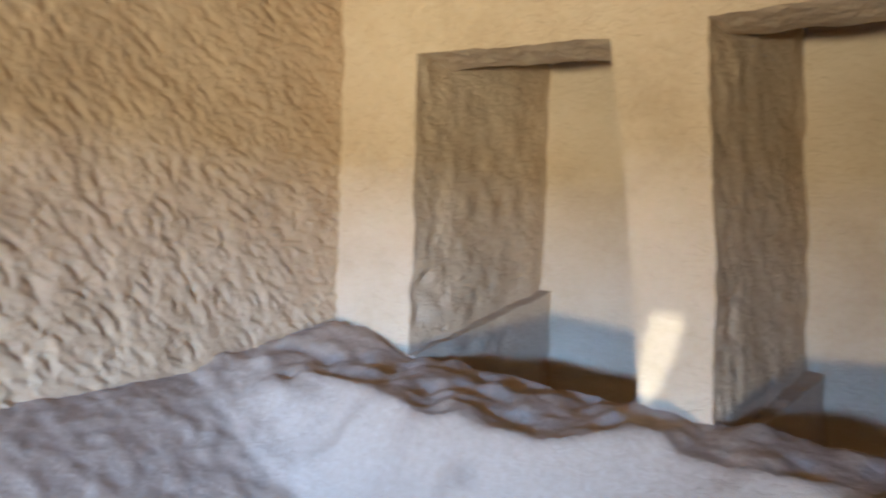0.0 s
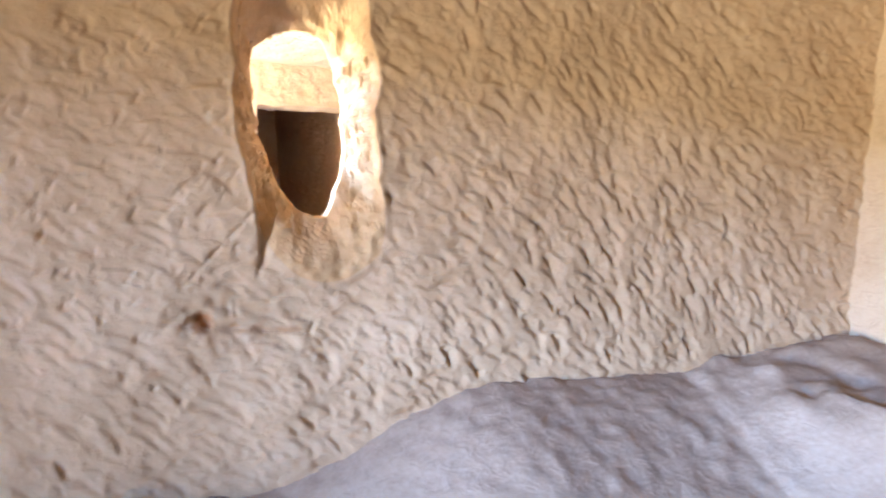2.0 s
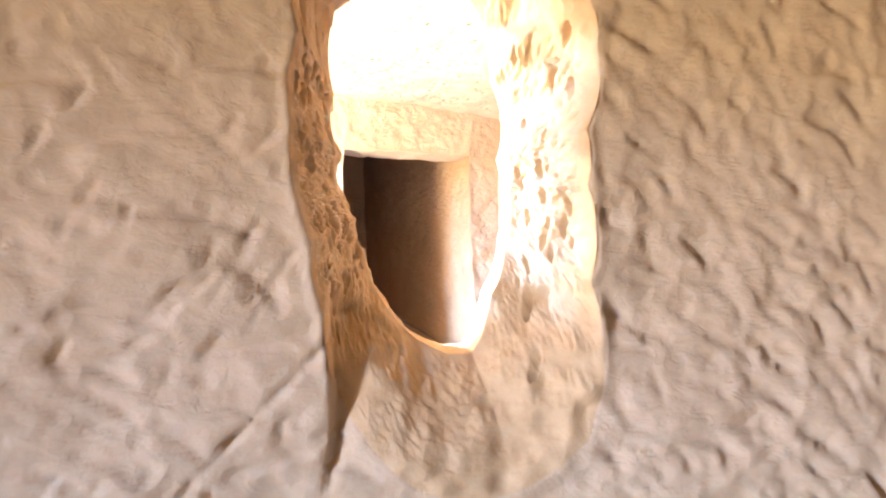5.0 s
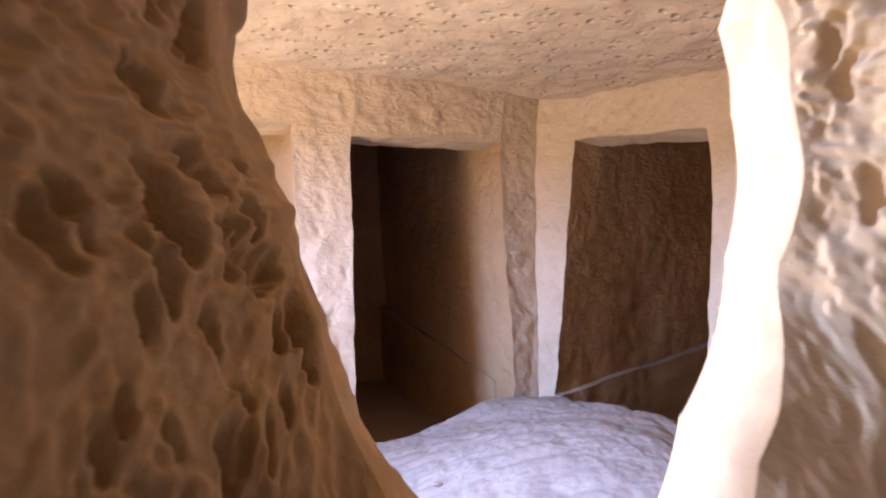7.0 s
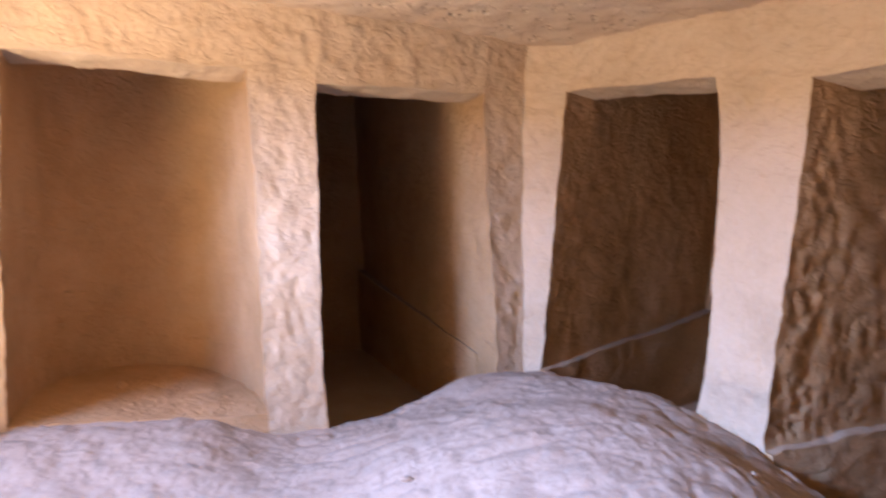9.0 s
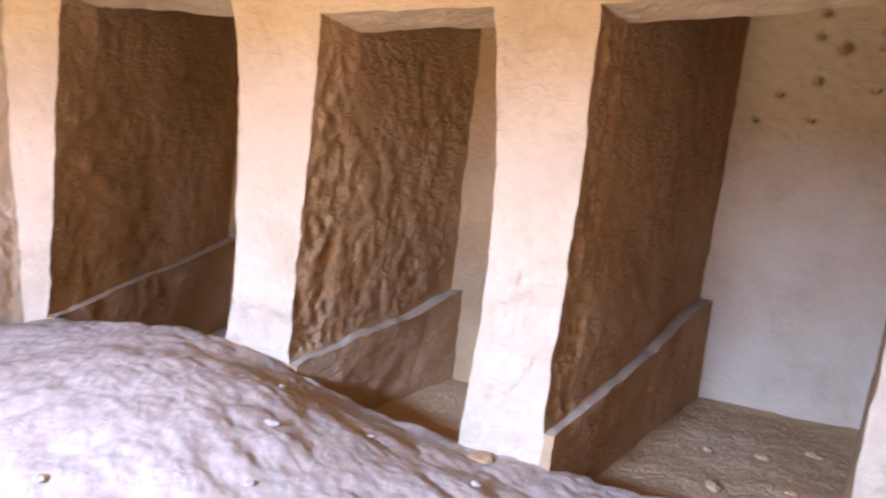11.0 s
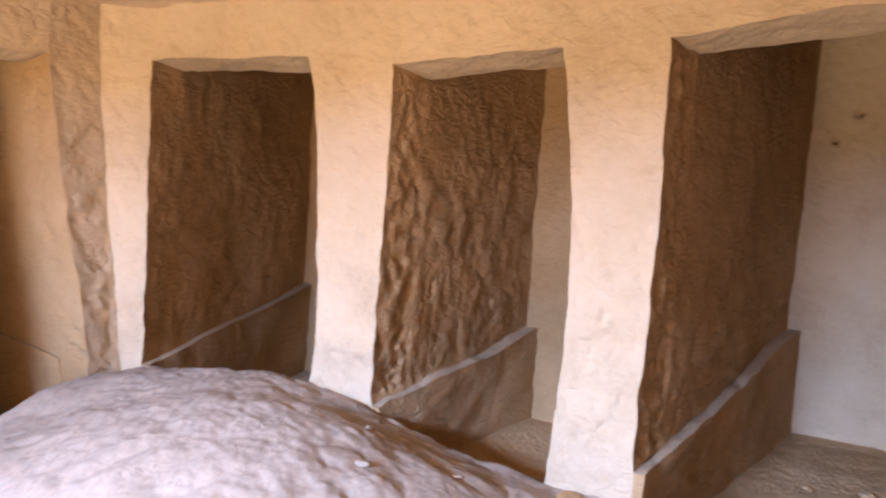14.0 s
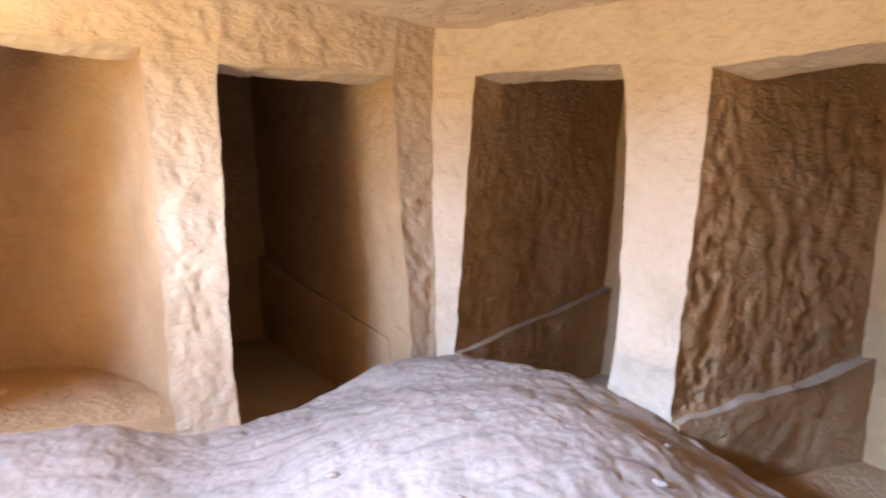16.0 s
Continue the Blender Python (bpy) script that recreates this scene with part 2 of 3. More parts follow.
def niche_wall(name, start, end, niches, z0, ceil, label, relief=0.005):
    """A wall with burial niches cut into it. start, end: plan at the foot and at the top. Each niche: plan of its jambs, crown heights."""
    s = Shape()
    prev_b, prev_t = start
    off = (0, 0, 0)
    for n in niches:
        s.patch(xyz(prev_b, z0), xyz(n["lb"], z0), xyz(n["lt"], n["top"]), xyz(prev_t, n["ptop"]), 0.0175, relief, bow0=off)
        s.patch(xyz(prev_t, n["ptop"]), xyz(n["lt"], n["top"]), xyz(n["lt"], ceil), xyz(prev_t, ceil), 0.0175, relief)
        s.patch(xyz(n["lt"], n["top"]), xyz(n["rt"], n["topr"]), xyz(n["rt"], ceil), xyz(n["lt"], ceil), 0.0175, relief)
        prev_t, prev_b, off, last = n["rt"], n["rb"], bow(n), n["topr"]
    s.patch(xyz(prev_b, z0), xyz(end[0], z0), xyz(end[1], last), xyz(prev_t, last), 0.0175, relief, bow0=off)
    s.patch(xyz(prev_t, last), xyz(end[1], last), xyz(end[1], ceil), xyz(prev_t, ceil), 0.0175, relief)
    return structure(name, s, M_WALL, label, "wall")


def burial_niche(n, z0, label):
    """A loculus behind its opening: cheeks with a slab ledge, lintel, back, floor."""
    root = tagged(new("burial_niche"), label, "niche", "burial niches", "structure")
    d, dep, top, topr, high = n["dir"], n["depth"], n["top"], n["topr"], n["high"]
    fl, led, rise, lint = n["floor"], n["ledge"], n["rise"], n["lint"]
    root.location = xyz(n["lb"], z0)
    bpy.context.view_layer.update()

    def jamb(side, z, k):
        b, t, tz = (n["lb"], n["lt"], top) if side == "l" else (n["rb"], n["rt"], topr)
        m = (z - z0) / (tz - z0)
        return (b[0] + (t[0] - b[0]) * m + d[0] * k, b[1] + (t[1] - b[1]) * m + d[1] * k, z)

    for side, tz in (() if n["apse"] else (("l", top), ("r", topr))):
        inw = np.array(n["rb"]) - np.array(n["lb"])
        inw = inw / np.linalg.norm(inw) * (0.085 if side == "l" else -0.085)
        inw = np.array((inw[0], inw[1], 0))
        shelf = n["shelf"] and (side == "l" or n["east"])
        base = led if shelf else fl
        up = rise if shelf else 0
        sw = (0, 0, 0) if side == "l" else bow(n)
        s = Shape()
        k = lint / dep
        lo = (base - z0) / (tz - z0)
        turn = 1 if side == "l" else -1
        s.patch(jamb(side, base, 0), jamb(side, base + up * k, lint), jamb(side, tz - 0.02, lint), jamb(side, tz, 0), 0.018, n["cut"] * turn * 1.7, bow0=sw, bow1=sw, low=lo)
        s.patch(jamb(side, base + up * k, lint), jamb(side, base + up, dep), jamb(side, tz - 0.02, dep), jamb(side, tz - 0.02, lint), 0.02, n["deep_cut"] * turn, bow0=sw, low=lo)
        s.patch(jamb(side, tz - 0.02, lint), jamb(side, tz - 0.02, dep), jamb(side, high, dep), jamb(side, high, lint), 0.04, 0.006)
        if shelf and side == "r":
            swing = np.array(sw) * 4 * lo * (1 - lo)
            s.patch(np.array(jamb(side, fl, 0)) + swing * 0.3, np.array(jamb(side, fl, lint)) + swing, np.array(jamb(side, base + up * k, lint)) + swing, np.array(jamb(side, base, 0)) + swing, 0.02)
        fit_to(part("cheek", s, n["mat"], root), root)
        if shelf:
            k0 = 0 if side == "l" else lint
            swing = np.array(sw) * 4 * lo * (1 - lo)
            a, c = np.array(jamb(side, led + up * k0 / dep, k0)) + swing, np.array(jamb(side, led + rise, dep))
            f, g = np.array(jamb(side, fl, k0)) + swing, np.array(jamb(side, fl, dep))
            s = Shape()
            sill = inw * (0.08 if n["east"] else 0.55)
            s.patch(a, a + sill, c + inw, c, 0.018, rough=1.2)
            fit_to(part("ledge_top", s, M_DUST, root, "dusty ledge for a grave slab"), root)
            s = Shape()
            s.patch(f + sill, g + inw, c + inw, a + sill, 0.03, 0.005)
            s.patch(f, f + sill, a + sill, a, 0.02)
            fit_to(part("ledge_face", s, n["mat"], root), root)
    s = Shape()
    if n["apse"]:
        # a hollow with rounded corners in plan, from one jamb to the other
        rows = []
        for z in np.linspace(fl, high, 90):
            p0, p1 = np.array(jamb("l", z, 0)), np.array(jamb("r", z, 0))
            th = np.linspace(0, math.pi, 150)
            across = 0.5 - 0.5 * np.sign(np.cos(th)) * np.abs(np.cos(th)) ** 0.85
            deep = dep * np.abs(np.sin(th)) ** 0.75
            rows.append(p0 + (p1 - p0) * across[:, None] + np.array((d[0], d[1], 0)) * deep[:, None])
        p = np.array(rows).reshape(-1, 3)
        p = p + wobble(p) + 0.012 * vn(p, 7, 47)[:, None] * np.array((d[0], d[1], 0)) * smooth(np.abs(p @ np.array((d[0], d[1], 0)) - np.array(jamb("l", fl, 0)) @ np.array((d[0], d[1], 0))), 0.05, 0.2)[:, None]
        s.grid(p.reshape(90, 150, 3))
    else:
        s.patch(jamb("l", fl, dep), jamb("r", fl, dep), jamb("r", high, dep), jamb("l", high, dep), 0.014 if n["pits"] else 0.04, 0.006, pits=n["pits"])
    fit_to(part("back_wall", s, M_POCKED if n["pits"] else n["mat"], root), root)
    s = Shape()
    s.patch(jamb("l", top, 0), jamb("r", topr, 0), jamb("r", topr - 0.02, lint), jamb("l", top - 0.02, lint), 0.02, 0.009)
    s.patch(jamb("l", top - 0.02, lint), jamb("r", topr - 0.02, lint), jamb("r", high, lint), jamb("l", high, lint), 0.04)
    fit_to(part("lintel", s, M_WALL, root), root)
    s = Shape()
    s.patch(jamb("l", high, lint), jamb("r", high, lint), jamb("r", high, dep), jamb("l", high, dep), 0.08)
    fit_to(part("niche_ceiling", s, M_CEIL, root), root)
    s = Shape()
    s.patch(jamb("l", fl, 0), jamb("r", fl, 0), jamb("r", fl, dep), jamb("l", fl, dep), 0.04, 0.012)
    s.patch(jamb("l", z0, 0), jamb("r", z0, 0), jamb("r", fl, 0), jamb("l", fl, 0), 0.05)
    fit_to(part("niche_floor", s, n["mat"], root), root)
    return root


def fit_to(ob, root):
    ob.matrix_parent_inverse = root.matrix_world.inverted()


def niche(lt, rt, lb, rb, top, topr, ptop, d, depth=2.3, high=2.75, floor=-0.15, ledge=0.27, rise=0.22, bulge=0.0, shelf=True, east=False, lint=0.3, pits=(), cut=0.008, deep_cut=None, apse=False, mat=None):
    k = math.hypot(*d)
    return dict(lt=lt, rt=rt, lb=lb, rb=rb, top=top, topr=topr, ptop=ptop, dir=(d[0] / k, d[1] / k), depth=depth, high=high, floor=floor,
                ledge=ledge, rise=rise, bulge=bulge, shelf=shelf, lint=lint, pits=pits, cut=cut, deep_cut=cut if deep_cut is None else deep_cut, east=east, apse=apse, mat=mat or M_NICHE_SHADED)


CORNER = ((1.405, 4.70), (1.275, 4.69))
WEST_B = ((-1.72, 3.785), (-1.74, 3.78))
Z0 = -0.25
CEIL_B = 2.46
POCKS = [(1.543, 2.532, 0.036), (1.555, 2.385, 0.03), (1.41, 2.319, 0.045), (1.214, 2.421, 0.026), (1.207, 2.319, 0.026), (1.536, 2.105, 0.034),
         (1.742, 2.004, 0.026), (1.541, 1.842, 0.022), (1.867, 1.829, 0.02), (1.666, 2.573, 0.024), (1.206, 2.051, 0.022), (1.095, 1.687, 0.02)]
# Dark brown painted over each dented pock stands in for the shade inside.
stain_or_shade(M_POCKED, [(y, z, r * 0.85, r * 0.95, 0.85) for y, z, r in POCKS], (0.16, 0.10, 0.055), "y")
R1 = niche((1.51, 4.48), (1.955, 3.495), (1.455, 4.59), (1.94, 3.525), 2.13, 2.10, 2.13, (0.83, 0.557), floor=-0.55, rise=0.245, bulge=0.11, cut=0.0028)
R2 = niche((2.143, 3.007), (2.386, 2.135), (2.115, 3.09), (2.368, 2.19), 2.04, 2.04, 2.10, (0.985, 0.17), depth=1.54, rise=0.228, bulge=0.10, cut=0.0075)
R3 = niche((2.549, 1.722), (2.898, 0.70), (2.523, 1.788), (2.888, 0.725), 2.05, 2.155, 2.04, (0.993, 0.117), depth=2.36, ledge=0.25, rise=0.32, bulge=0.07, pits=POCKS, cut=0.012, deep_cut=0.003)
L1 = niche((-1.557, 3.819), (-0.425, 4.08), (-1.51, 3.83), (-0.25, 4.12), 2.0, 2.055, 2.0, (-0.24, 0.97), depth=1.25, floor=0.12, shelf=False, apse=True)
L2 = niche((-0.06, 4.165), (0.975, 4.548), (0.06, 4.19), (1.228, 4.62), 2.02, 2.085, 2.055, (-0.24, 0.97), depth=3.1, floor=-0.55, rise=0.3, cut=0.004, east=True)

niche_wall("wall_b_east", CORNER, ((3.12, 0.2), (3.1, 0.2)), [R1, R2, R3], Z0, CEIL_B, "pale tan sandstone wall cut with three niches", 0.0075)
niche_wall("wall_b_north", WEST_B, CORNER, [L1, L2], Z0, CEIL_B, "tan sandstone wall with chisel marks and two niches", 0.0065)
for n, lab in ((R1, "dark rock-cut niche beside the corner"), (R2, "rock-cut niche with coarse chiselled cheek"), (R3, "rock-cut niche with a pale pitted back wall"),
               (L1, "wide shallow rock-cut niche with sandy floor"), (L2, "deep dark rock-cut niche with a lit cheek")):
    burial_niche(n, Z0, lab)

# first chamber, east side
A1 = niche((2.65, -0.59), (2.65, -1.70), (2.65, -0.59), (2.66, -1.95), 2.16, 2.11, 2.16, (1, 0.0), depth=1.25, floor=-1.0, ledge=0.60, rise=0.25, bulge=0.04, cut=0.004, mat=M_WALL)
A2 = niche((2.65, -2.10), (2.65, -3.2), (2.65, -2.27), (2.65, -3.3), 2.14, 2.12, 2.11, (1, 0.0), depth=1.25, floor=-1.0, ledge=0.5, rise=0.1, cut=0.004, mat=M_WALL)
CEIL_A = 2.6
niche_wall("wall_a_east", ((2.66, 0.03), (2.63, 0.03)), ((2.65, -5.0), (2.65, -5.0)), [A1, A2], -0.2, CEIL_A, "pale sandstone wall with two grave niches")
for n in (A1, A2):
    burial_niche(n, -0.2, "grey shaded rock-cut niche above the sand")


# ---------- the wall with the hole ----------
HX, HZ = 0.02, 1.50
ANG = np.radians([-180, -163, -147, -125, -107, -89, -79, -71, -56, -30, 0, 20, 58, 82, 98, 120, 138, 165, 180])
RIM = [0.162, 0.153, 0.147, 0.175, 0.232, 0.297, 0.326, 0.336, 0.253, 0.197, 0.17, 0.167, 0.252, 0.395, 0.397, 0.364, 0.237, 0.165, 0.162]
MOUTH = [0.235, 0.228, 0.232, 0.295, 0.42, 0.54, 0.57, 0.57, 0.54, 0.33, 0.268, 0.275, 0.44, 0.78, 0.80, 0.50, 0.315, 0.246, 0.235]

DEPTH = [0.19, 0.19, 0.185, 0.17, 0.145, 0.13, 0.12, 0.12, 0.135, 0.17, 0.19, 0.19, 0.19, 0.19, 0.19, 0.19, 0.19, 0.19, 0.19]


def hole(x, z, table):
    return np.interp(np.arctan2(z - HZ, x - HX), ANG, table)


def segment(x, z, a, b):
    """Distance from a line in the wall and the place along it."""
    ax, az, bx, bz = *a, *b
    L = (bx - ax) ** 2 + (bz - az) ** 2
    k = np.clip(((x - ax) * (bx - ax) + (z - az) * (bz - az)) / L, 0, 1)
    return np.hypot(x - ax - k * (bx - ax), z - az - k * (bz - az)), k


def face(x, z, front, marks=None):
    """The y of the wall's face: chiselled outside, sloping in to the rim of the hole."""
    p = np.stack([x, np.zeros_like(x), z], 1)
    r = np.hypot(x - HX, z - HZ)
    rim, mouth = hole(x, z, RIM), hole(x, z, MOUTH)
    if not front:
        return 0.215 + 0.005 * vn(p, 9, 7)
    q = (r - rim) / (mouth - rim)
    flat = smooth(q, 0.8, 1.2)
    y = 0.025 * vn(p, 1.4, 62) + 0.012 * vn(p, 4.5, 63) + 0.0015 * vn(p, 33, 66)
    if marks is not None:
        y = y + smooth(q, 1.0, 1.25) * marks
    y = y + hole(x, z, DEPTH) * np.clip(1 - q, 0, 1) ** (1.1 - 0.35 * smooth(x, 0.05, 0.2) * smooth(z, 1.25, 1.4) + 0.7 * smooth(-z, -1.3, -1.1)) + (1 - flat) * (0.008 * vn(p, 28, 64) + 0.012 * vn(p, 11, 65)) * (1 + 0.7 * smooth(x, 0.15, 0.25))
    # the gouge that runs down from the hole's west jamb: a sharp west lip, easing out eastwards
    k = np.clip((1.27 - z) / 0.33, 0, 1)
    lip = -0.137 + 0.022 * smooth(k, 0.0, 0.6) - 0.012 * smooth(k, 0.7, 1.0)
    wide = 0.075 * (1 - k) + 0.004
    e = x - lip
    cut_in = np.where(e < 0, np.exp(-(e / 0.006) ** 2), np.exp(-(e / wide) ** 2))
    y = y + 0.06 * (1 - k) ** 0.7 * cut_in * smooth(z, 0.93, 0.97) * smooth(-z, -1.33, -1.24) * smooth(q, 0.1, 0.6)
    # cracks and the pocket
    for a, b, w, dep in (((-0.137, 1.21), (-0.39, 0.92), 0.0045, 0.012), ((-0.33, 1.42), (-0.42, 1.28), 0.005, 0.004), ((-0.20, 1.36), (-0.27, 1.22), 0.005, 0.005),
                         ((-0.27, 1.37), (-0.34, 1.24), 0.005, 0.004), ((-0.31, 0.775), (0.07, 0.745), 0.014, 0.016), ((0.07, 0.745), (0.09, 0.80), 0.010, 0.012), ((-0.325, 0.80), (-0.30, 0.775), 0.028, 0.035)):
        d, k = segment(x, z, a, b)
        d = d + 0.003 * vn(p, 25, 67)
        y = y + dep * np.exp(-(d / (w * (1 - 0.5 * k))) ** 2) * smooth(q, 0.5, 1.0)
    # short nicks on the smoother west part
    rng = np.random.default_rng(17)
    for i in range(130):
        ax, az = rng.uniform(-1.1, -0.2), rng.uniform(0.75, 2.1)
        turn, size = math.radians(rng.normal(-115, 22)), rng.uniform(0.012, 0.05)
        d, k = segment(x, z, (ax, az), (ax + size * math.cos(turn), az + size * math.sin(turn)))
        y = y + rng.uniform(0.004, 0.011) * np.exp(-(d / 0.0055) ** 2) * smooth(q, 1.0, 1.3)
    return y


def funnel():
    """The splayed jambs between mouth and rim, weathered into hollows."""
    a, q = np.meshgrid(np.linspace(-math.pi, math.pi, 1201), np.linspace(0, 1.0, 130), indexing="ij")
    a, q = a.ravel(), q.ravel()
    ra, rb = np.interp(a, ANG, RIM), np.interp(a, ANG, MOUTH)
    r = ra + (rb - ra) * q
    y = face(HX + r * np.cos(a), HZ + r * np.sin(a), True)
    rng = np.random.default_rng(9)
    push = np.zeros_like(r)
    for i in range(130):
        west = i % 5 > 0
        c = math.radians(rng.uniform(115, 245) if west else rng.uniform(-60, 60))
        c = (c + math.pi) % (2 * math.pi) - math.pi
        size = rng.uniform(0.2, 1.0) ** 2 * 0.0065 + 0.0028 if west else rng.uniform(0.004, 0.009)
        da = (a - c + math.pi) % (2 * math.pi) - math.pi
        d = ((da * r) / (size * rng.uniform(1.6, 2.4))) ** 2 + ((q - rng.uniform(0.05, 0.84)) * 0.19 / size) ** 2
        push = np.maximum(push, rng.uniform(2.4, 4.4) * size * np.exp(-np.minimum(d, 12) ** 2.6))
    p = np.stack([np.cos(a) * 3, q * 2, np.sin(a) * 3], 1)
    push = (push + 0.004 * vn(p, 6, 44) + 0.003 * vn(p, 14, 45)) * smooth(q, 0.0, 0.08) * smooth(-q, -0.95, -0.86)
    r = r + push
    return np.stack([HX + r * np.cos(a), y, HZ + r * np.sin(a)], 1).reshape(1201, 130, 3)


def holed_wall(name, x0, x1, z0, z1, step, front, label):
    xs = np.linspace(x0, x1, int((x1 - x0) / step) + 1)
    zs = np.linspace(z0, z1, int((z1 - z0) / step) + 1)
    X, Z = np.meshgrid(xs, zs, indexing="ij")
    x, z = X.ravel().copy(), Z.ravel().copy()
    r, rim = np.hypot(x - HX, z - HZ), hole(x, z, MOUTH) * 0.98 if front else hole(x, z, RIM)
    inside = (r < rim).reshape(X.shape)
    near = (r < rim)
    k = np.where(near, rim / np.maximum(r, 1e-6), 1)
    # keep the cells that touch the rock, and draw their inner corners out to the rim
    x, z = HX + (x - HX) * k, HZ + (z - HZ) * k
    marks = None
    if front:
        marks = (tool_marks(x0, z0, *X.shape, xs[1] - xs[0], 5, 1.15) * 0.74 + tool_marks(x0, z0, *X.shape, xs[1] - xs[0], 6, 0.6) * 0.6).ravel()
    y = face(x, z, front, marks)
    if front:
        y = y + 0.005 * (1 - smooth(np.hypot(x - HX, z - HZ) / hole(x, z, MOUTH), 0.98, 1.0))
    gone = inside[:-1, :-1] & inside[1:, :-1] & inside[1:, 1:] & inside[:-1, 1:]
    s = Shape()
    s.grid(np.stack([x, y, z], 1).reshape(*X.shape, 3), ~gone)
    ob = structure(name, s, M_NEAR if front else M_WALL, label, "wall")
    if front:
        s = Shape()
        s.grid(funnel())
        part("porthole_jamb", s, M_JAMB, ob, "jamb weathered into small hollows, tinted orange for bounced light")
    else:
        # the lip flares from the rim to the far face
        a, t = np.meshgrid(np.linspace(-math.pi, math.pi, 541), np.linspace(0, 1, 14), indexing="ij")
        a, t = a.ravel(), t.ravel()
        r0, r1 = np.interp(a, ANG, RIM), np.interp(a, ANG, RIM)
        rr = r0 + (r1 - r0) * t ** 1.4
        x, z = HX + rr * np.cos(a), HZ + rr * np.sin(a)
        xa, za = HX + r0 * np.cos(a), HZ + r0 * np.sin(a)
        ya, yb = face(xa, za, True), face(HX + r1 * np.cos(a), HZ + r1 * np.sin(a), False)
        y = ya + (yb - ya) * t
        p = np.stack([x, y, z], 1)
        w = (0.010 * vn(p, 30, 71) + 0.005 * vn(p, 70, 72)) * np.sin(math.pi * t)
        s = Shape()
        s.grid(np.stack([x + w * np.cos(a), y, z + w * np.sin(a)], 1).reshape(541, 14, 3))
        part("porthole_lip", s, M_JAMB, ob, "worn rounded lip of the porthole")
    return ob


holed_wall("wall_a_north", -2.4, 2.70, -0.1, 2.65, 0.0083, True, "chisel-marked sandstone wall with a ragged porthole")
holed_wall("wall_b_south", -1.9, 3.3, -0.3, 2.5, 0.03, False, "tan sandstone wall around a ragged porthole")


# ---------- floors, ceilings, closing walls ----------
def terrain(name, x0, x1, y0, y1, step, fn, mat, label, category="floor"):
    X, Y = np.meshgrid(np.arange(x0, x1 + step, step), np.arange(y0, y1 + step, step), indexing="ij")
    x, y = X.ravel(), Y.ravel()
    s = Shape()
    s.grid(np.stack([x, y, fn(x, y)], 1).reshape(*X.shape, 3))
    return structure(name, s, mat, label, category)


def floor_a(x, y):
    p = np.stack([x, y, np.zeros_like(x)], 1)
    z = 0.04 + (0.08 + 0.40 * smooth(x, -0.2, 0.9)) * smooth(y, -1.6, 0.05) + 0.03 * vn(p, 1.5, 81)
    bench = 0.60 + 0.02 * vn(p, 3, 82) + 0.03 * vn(p, 9, 83)
    front = 1.97 + 0.32 * smooth(-y, 1.5, 2.2) + 0.05 * vn(p, 2.5, 84) + 0.02 * vn(p, 9, 87)
    z = np.maximum(z, z + (bench - z) * np.clip((x - front + 0.28) / 0.28, 0, 1))
    z = z + 0.10 * np.exp(-((x - 2.5) ** 2 + (y + 0.1) ** 2) / 0.12)
    return z + 0.008 * vn(p, 16, 85) + 0.005 * vn(p, 40, 86)


def floor_b(x, y):
    p = np.stack([x, y, np.zeros_like(x)], 1)
    heap = 0.46 * np.exp(-(((x - 1.12) / 0.95) ** 2 + ((y - 2.85) / 1.35) ** 2))
    z = -0.02 + heap + 0.10 * smooth(x + 0.3 * y, 1.5, 2.6) + 0.12 * smooth(x + y, 4.7, 5.6) + 0.02 * vn(p, 1.7, 91)
    z = z + 0.16 * smooth(y - 0.24 * x, 3.2, 4.1) * smooth(-x, 0.1, 0.7)
    lump = np.abs(vn(p, 5.5, 92)) * 0.024 + (np.abs(vn(p, 14, 93)) * 0.011 + 0.007 * np.abs(vn(p, 27, 95))) * (0.5 + 0.5 * vn(p, 2.3, 98)) + 0.003 * vn(p, 42, 94)
    # inside the niches the ground drops away
    z = z - 0.5 * smooth(0.939 * x + 0.345 * y, 3.02, 3.14) - 0.5 * smooth(-0.225 * x + 0.974 * y, 4.1, 4.2)
    return z + lump - 0.02


terrain("floor_a", -5.4, 2.72, -5.0, 0.08, 0.02, floor_a, M_SAND, "grey dusty sand drifted against the walls")
terrain("floor_b", -1.9, 3.15, 0.2, 4.85, 0.0125, floor_b, M_SAND, "heap of pale trampled sand and dust")


def ceiling(name, x0, x1, y0, y1, z, label):
    X, Y = np.meshgrid(np.linspace(x0, x1, 160), np.linspace(y0, y1, 130), indexing="ij")
    x, y = X.ravel(), Y.ravel()
    p = np.stack([x, y, np.zeros_like(x)], 1)
    s = Shape()
    s.grid(np.stack([x, y, z + 0.03 * vn(p, 1.3, 95) + 0.012 * vn(p, 9, 96) + 0.008 * vn(p, 18, 97)], 1).reshape(160, 130, 3))
    return structure(name, s, M_CEIL, label, "ceiling")


ceiling("ceiling_a", -5.4, 2.75, -5.1, 0.1, CEIL_A - 0.03, "rough sandstone ceiling of the first chamber")
ceiling("ceiling_b", -1.95, 3.3, 0.2, 4.9, CEIL_B - 0.04, "pitted pale sandstone ceiling of the second chamber")


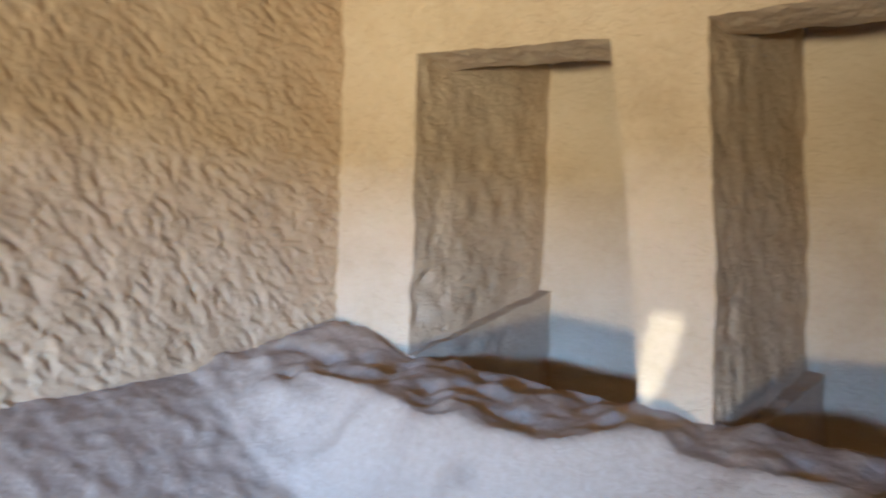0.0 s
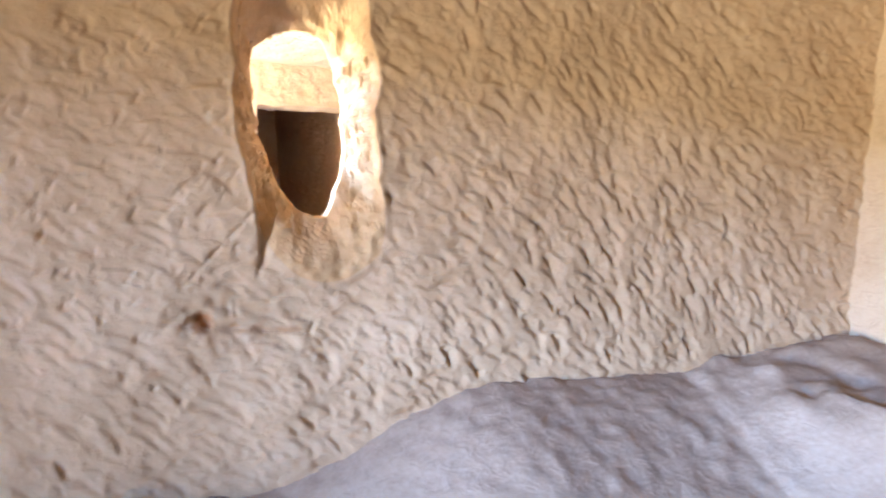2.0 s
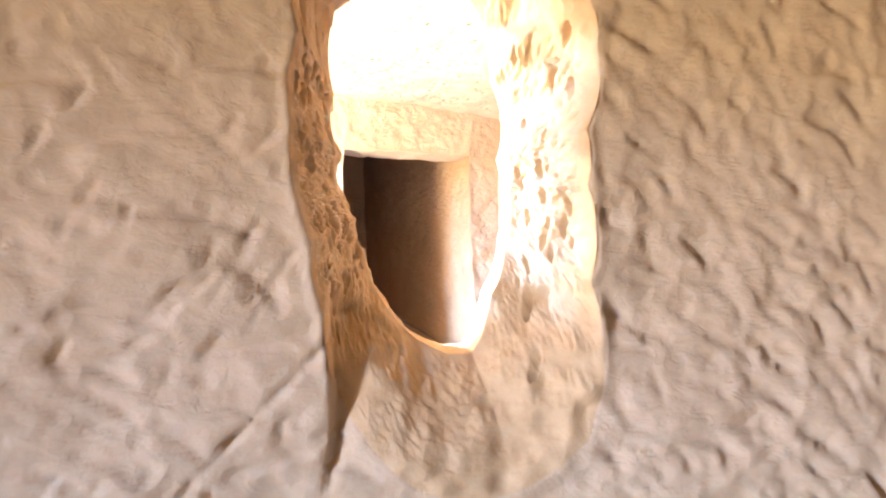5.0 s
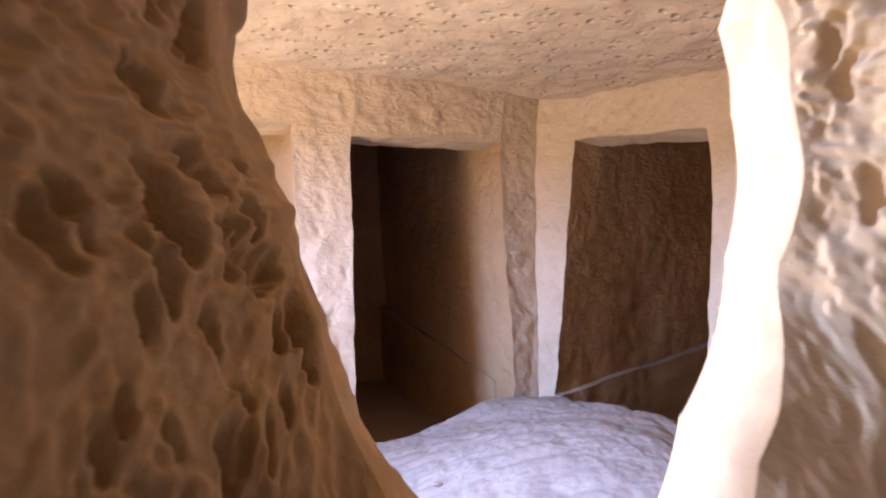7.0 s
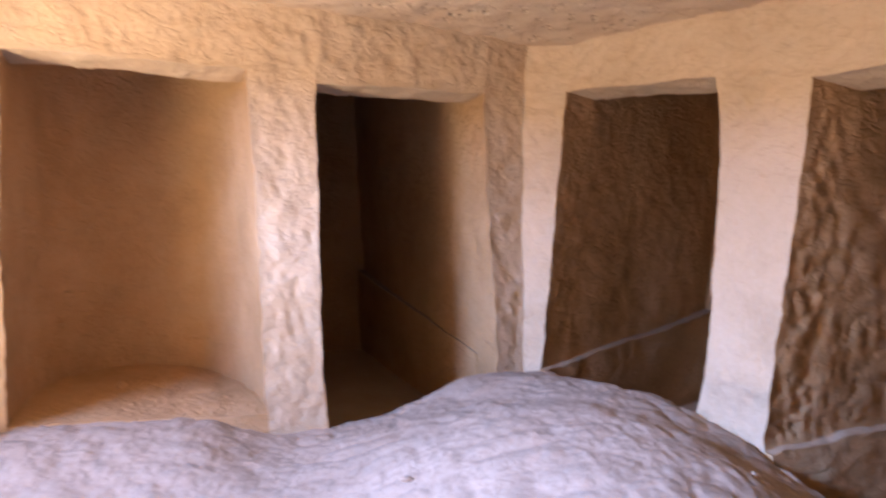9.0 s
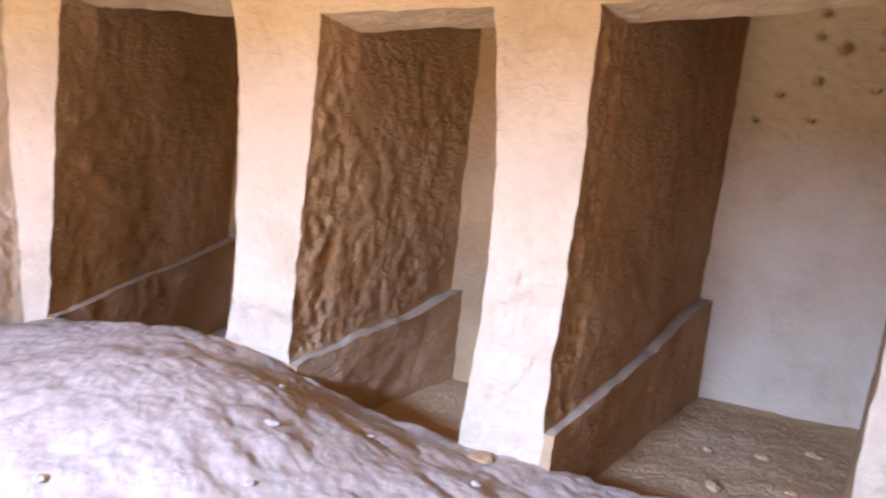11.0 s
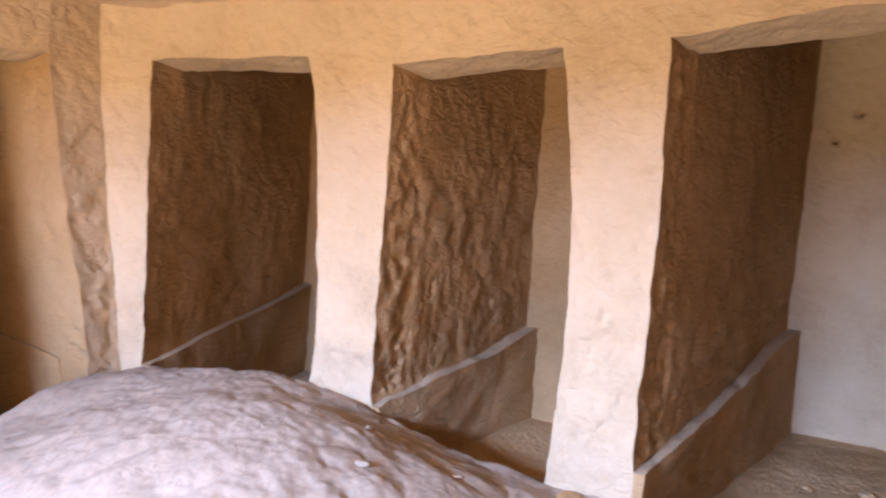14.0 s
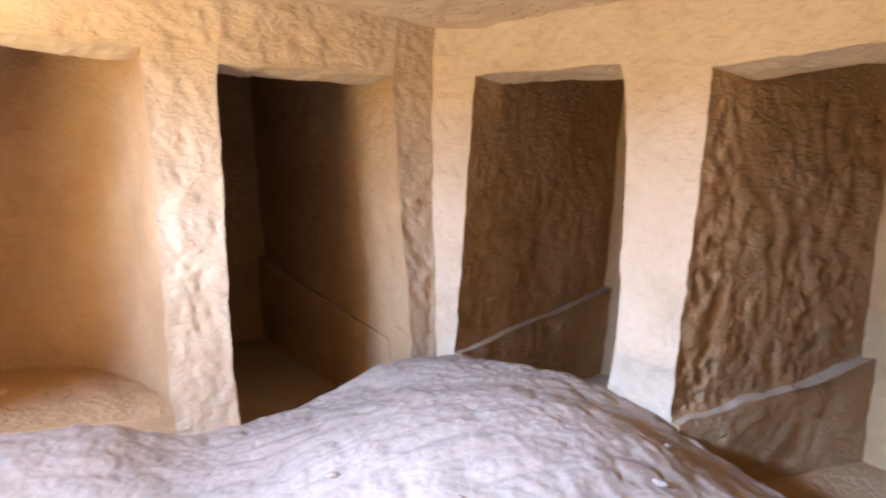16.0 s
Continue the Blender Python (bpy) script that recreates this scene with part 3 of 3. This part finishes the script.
def plain_wall(name, a, b, z0, z1, label, gap=None, out=(-0.45, 0)):
    """A closing wall; gap: start, end and crown of a doorway along it, with its reveals."""
    s = Shape()
    if not gap:
        s.patch(xyz(a, z0), xyz(b, z0), xyz(b, z1), xyz(a, z1), 0.06, 0.006)
    else:
        g0, g1, gz = gap
        s.patch(xyz(a, z0), xyz(g0, z0), xyz(g0, z1), xyz(a, z1), 0.06, 0.006)
        s.patch(xyz(g1, z0), xyz(b, z0), xyz(b, z1), xyz(g1, z1), 0.06, 0.006)
        s.patch(xyz(g0, gz), xyz(g1, gz), xyz(g1, z1), xyz(g0, z1), 0.06, 0.006)
        o0, o1 = (g0[0] + out[0], g0[1] + out[1]), (g1[0] + out[0], g1[1] + out[1])
        s.patch(xyz(g0, z0), xyz(o0, z0), xyz(o0, gz), xyz(g0, gz), 0.06)
        s.patch(xyz(g1, z0), xyz(o1, z0), xyz(o1, gz), xyz(g1, gz), 0.06)
        s.patch(xyz(g0, gz), xyz(g1, gz), xyz(o1, gz), xyz(o0, gz), 0.06)
    return structure(name, s, M_WALL, label, "wall")


plain_wall("wall_a_west", (-5.3, 0.05), (-5.3, -5.0), -0.1, 2.65, "sandstone wall with an open doorway", ((-5.3, -3.1), (-5.3, -4.8), 2.1))
plain_wall("wall_a_north_west", (-5.35, 0.02), (-2.38, 0.02), -0.1, 2.65, "plain sandstone wall")
plain_wall("wall_a_south", (2.65, -5.0), (-5.35, -5.0), -0.1, 2.65, "plain sandstone wall")
plain_wall("wall_b_west", (-1.78, 0.25), (-1.73, 3.87), -0.25, 2.5, "sandstone wall with an open doorway", ((-1.777, 0.4), (-1.745, 3.47), 2.12))

# Added out of view: blocks the sun from the doorway's northern part.
s = Shape()
s.patch((-2.2, 4.0, -0.3), (-4.35, 4.0, -0.3), (-4.35, 4.05, 4.0), (-2.2, 4.05, 4.0), 0.15, 0.01)
s.patch((-4.35, 4.0, -0.3), (-4.35, 6.0, -0.3), (-4.35, 6.0, 4.0), (-4.35, 4.05, 4.0), 0.15, 0.01)
structure("sun_blocker", s, M_WALL, "added unseen screen that limits the sun through the doorway", "rock face")

s = Shape()
s.patch((-400, -400, -0.3), (400, -400, -0.3), (400, 400, -0.3), (-400, 400, -0.3), 8.0, rough=0.3)
structure("ground", s, M_GROUND, "open desert ground outside the doorways", "ground")


# ---------- loose stones ----------
def stone(x, y, z, size, flat, seed, label, mat=None):
    """A broken piece of sandstone: lumpy, with a few struck faces, half sunk in the dust."""
    bm = bmesh.new()
    bmesh.ops.create_icosphere(bm, subdivisions=4, radius=1.0)
    rng = random.Random(seed)
    for i in range(9):
        d = Vector((rng.gauss(0, 1), rng.gauss(0, 1), rng.gauss(0, 1))).normalized()
        k = rng.uniform(0.62, 0.9)
        for v in bm.verts:
            over = v.co.dot(d) - k
            if over > 0:
                v.co -= d * over * 0.93
    p = np.array([v.co[:] for v in bm.verts])
    w = 0.07 * vn(p, 1.9, seed) + 0.03 * vn(p, 5.5, seed + 1) + 0.012 * vn(p, 13, seed + 2)
    for v, h in zip(bm.verts, w):
        v.co *= 1 + float(h)
        v.co.x *= size * rng_aspect(seed)
        v.co.y *= size
        v.co.z *= size * flat
    me = bpy.data.meshes.new("stone")
    bm.to_mesh(me)
    bm.free()
    me.polygons.foreach_set("use_smooth", [True] * len(me.polygons))
    me.materials.append(mat or M_STONE)
    ob = new("stone", me)
    low = min(v.co.z for v in me.vertices)
    ob.matrix_world = pose(x, y, z - low - size * flat * 0.3, 0, 0, seed * 47 % 360)
    return tagged(ob, label, "stone", "loose stones")


def rng_aspect(seed):
    return 1.0 + 0.6 * random.Random(seed + 500).random()


def height(fn, x, y):
    return float(fn(np.array([x]), np.array([y]))[0])


stone(-0.65, -0.12, height(floor_a, -0.65, -0.12), 0.05, 0.7, 3, "pale sandstone lump on sand at the wall's foot")
for i, (x, y, size) in enumerate(((3.5, 1.35, 0.035), (3.75, 1.05, 0.03), (4.1, 1.3, 0.04), (3.35, 1.15, 0.02), (3.95, 1.55, 0.025), (4.4, 1.1, 0.03))):
    stone(x, y, R3["floor"] + 0.01, size, 0.6, 20 + i, "small sandstone chip on the niche's floor", M_NICHE_SHADED)
stone(-1.2, 4.6, L1["floor"] + 0.01, 0.035, 0.7, 41, "small brown stone on the shallow niche's floor", M_NICHE_SHADED)
for i, (x, y, size) in enumerate(((1.5, 2.3, 0.022), (1.25, 2.05, 0.016), (1.75, 2.6, 0.018), (0.75, 2.4, 0.02), (1.9, 2.2, 0.015), (0.4, 2.9, 0.022), (1.05, 1.8, 0.014), (2.05, 1.75, 0.02))):
    stone(x, y, height(floor_b, x, y), size, 0.55, 60 + i, "dusty clod of sandstone on the sand heap", M_SAND)
stone(2.36, 1.97, height(floor_b, 2.36, 1.97), 0.06, 0.2, 90, "flat orange flake of sandstone at the pier's foot", M_NICHE_SHADED)
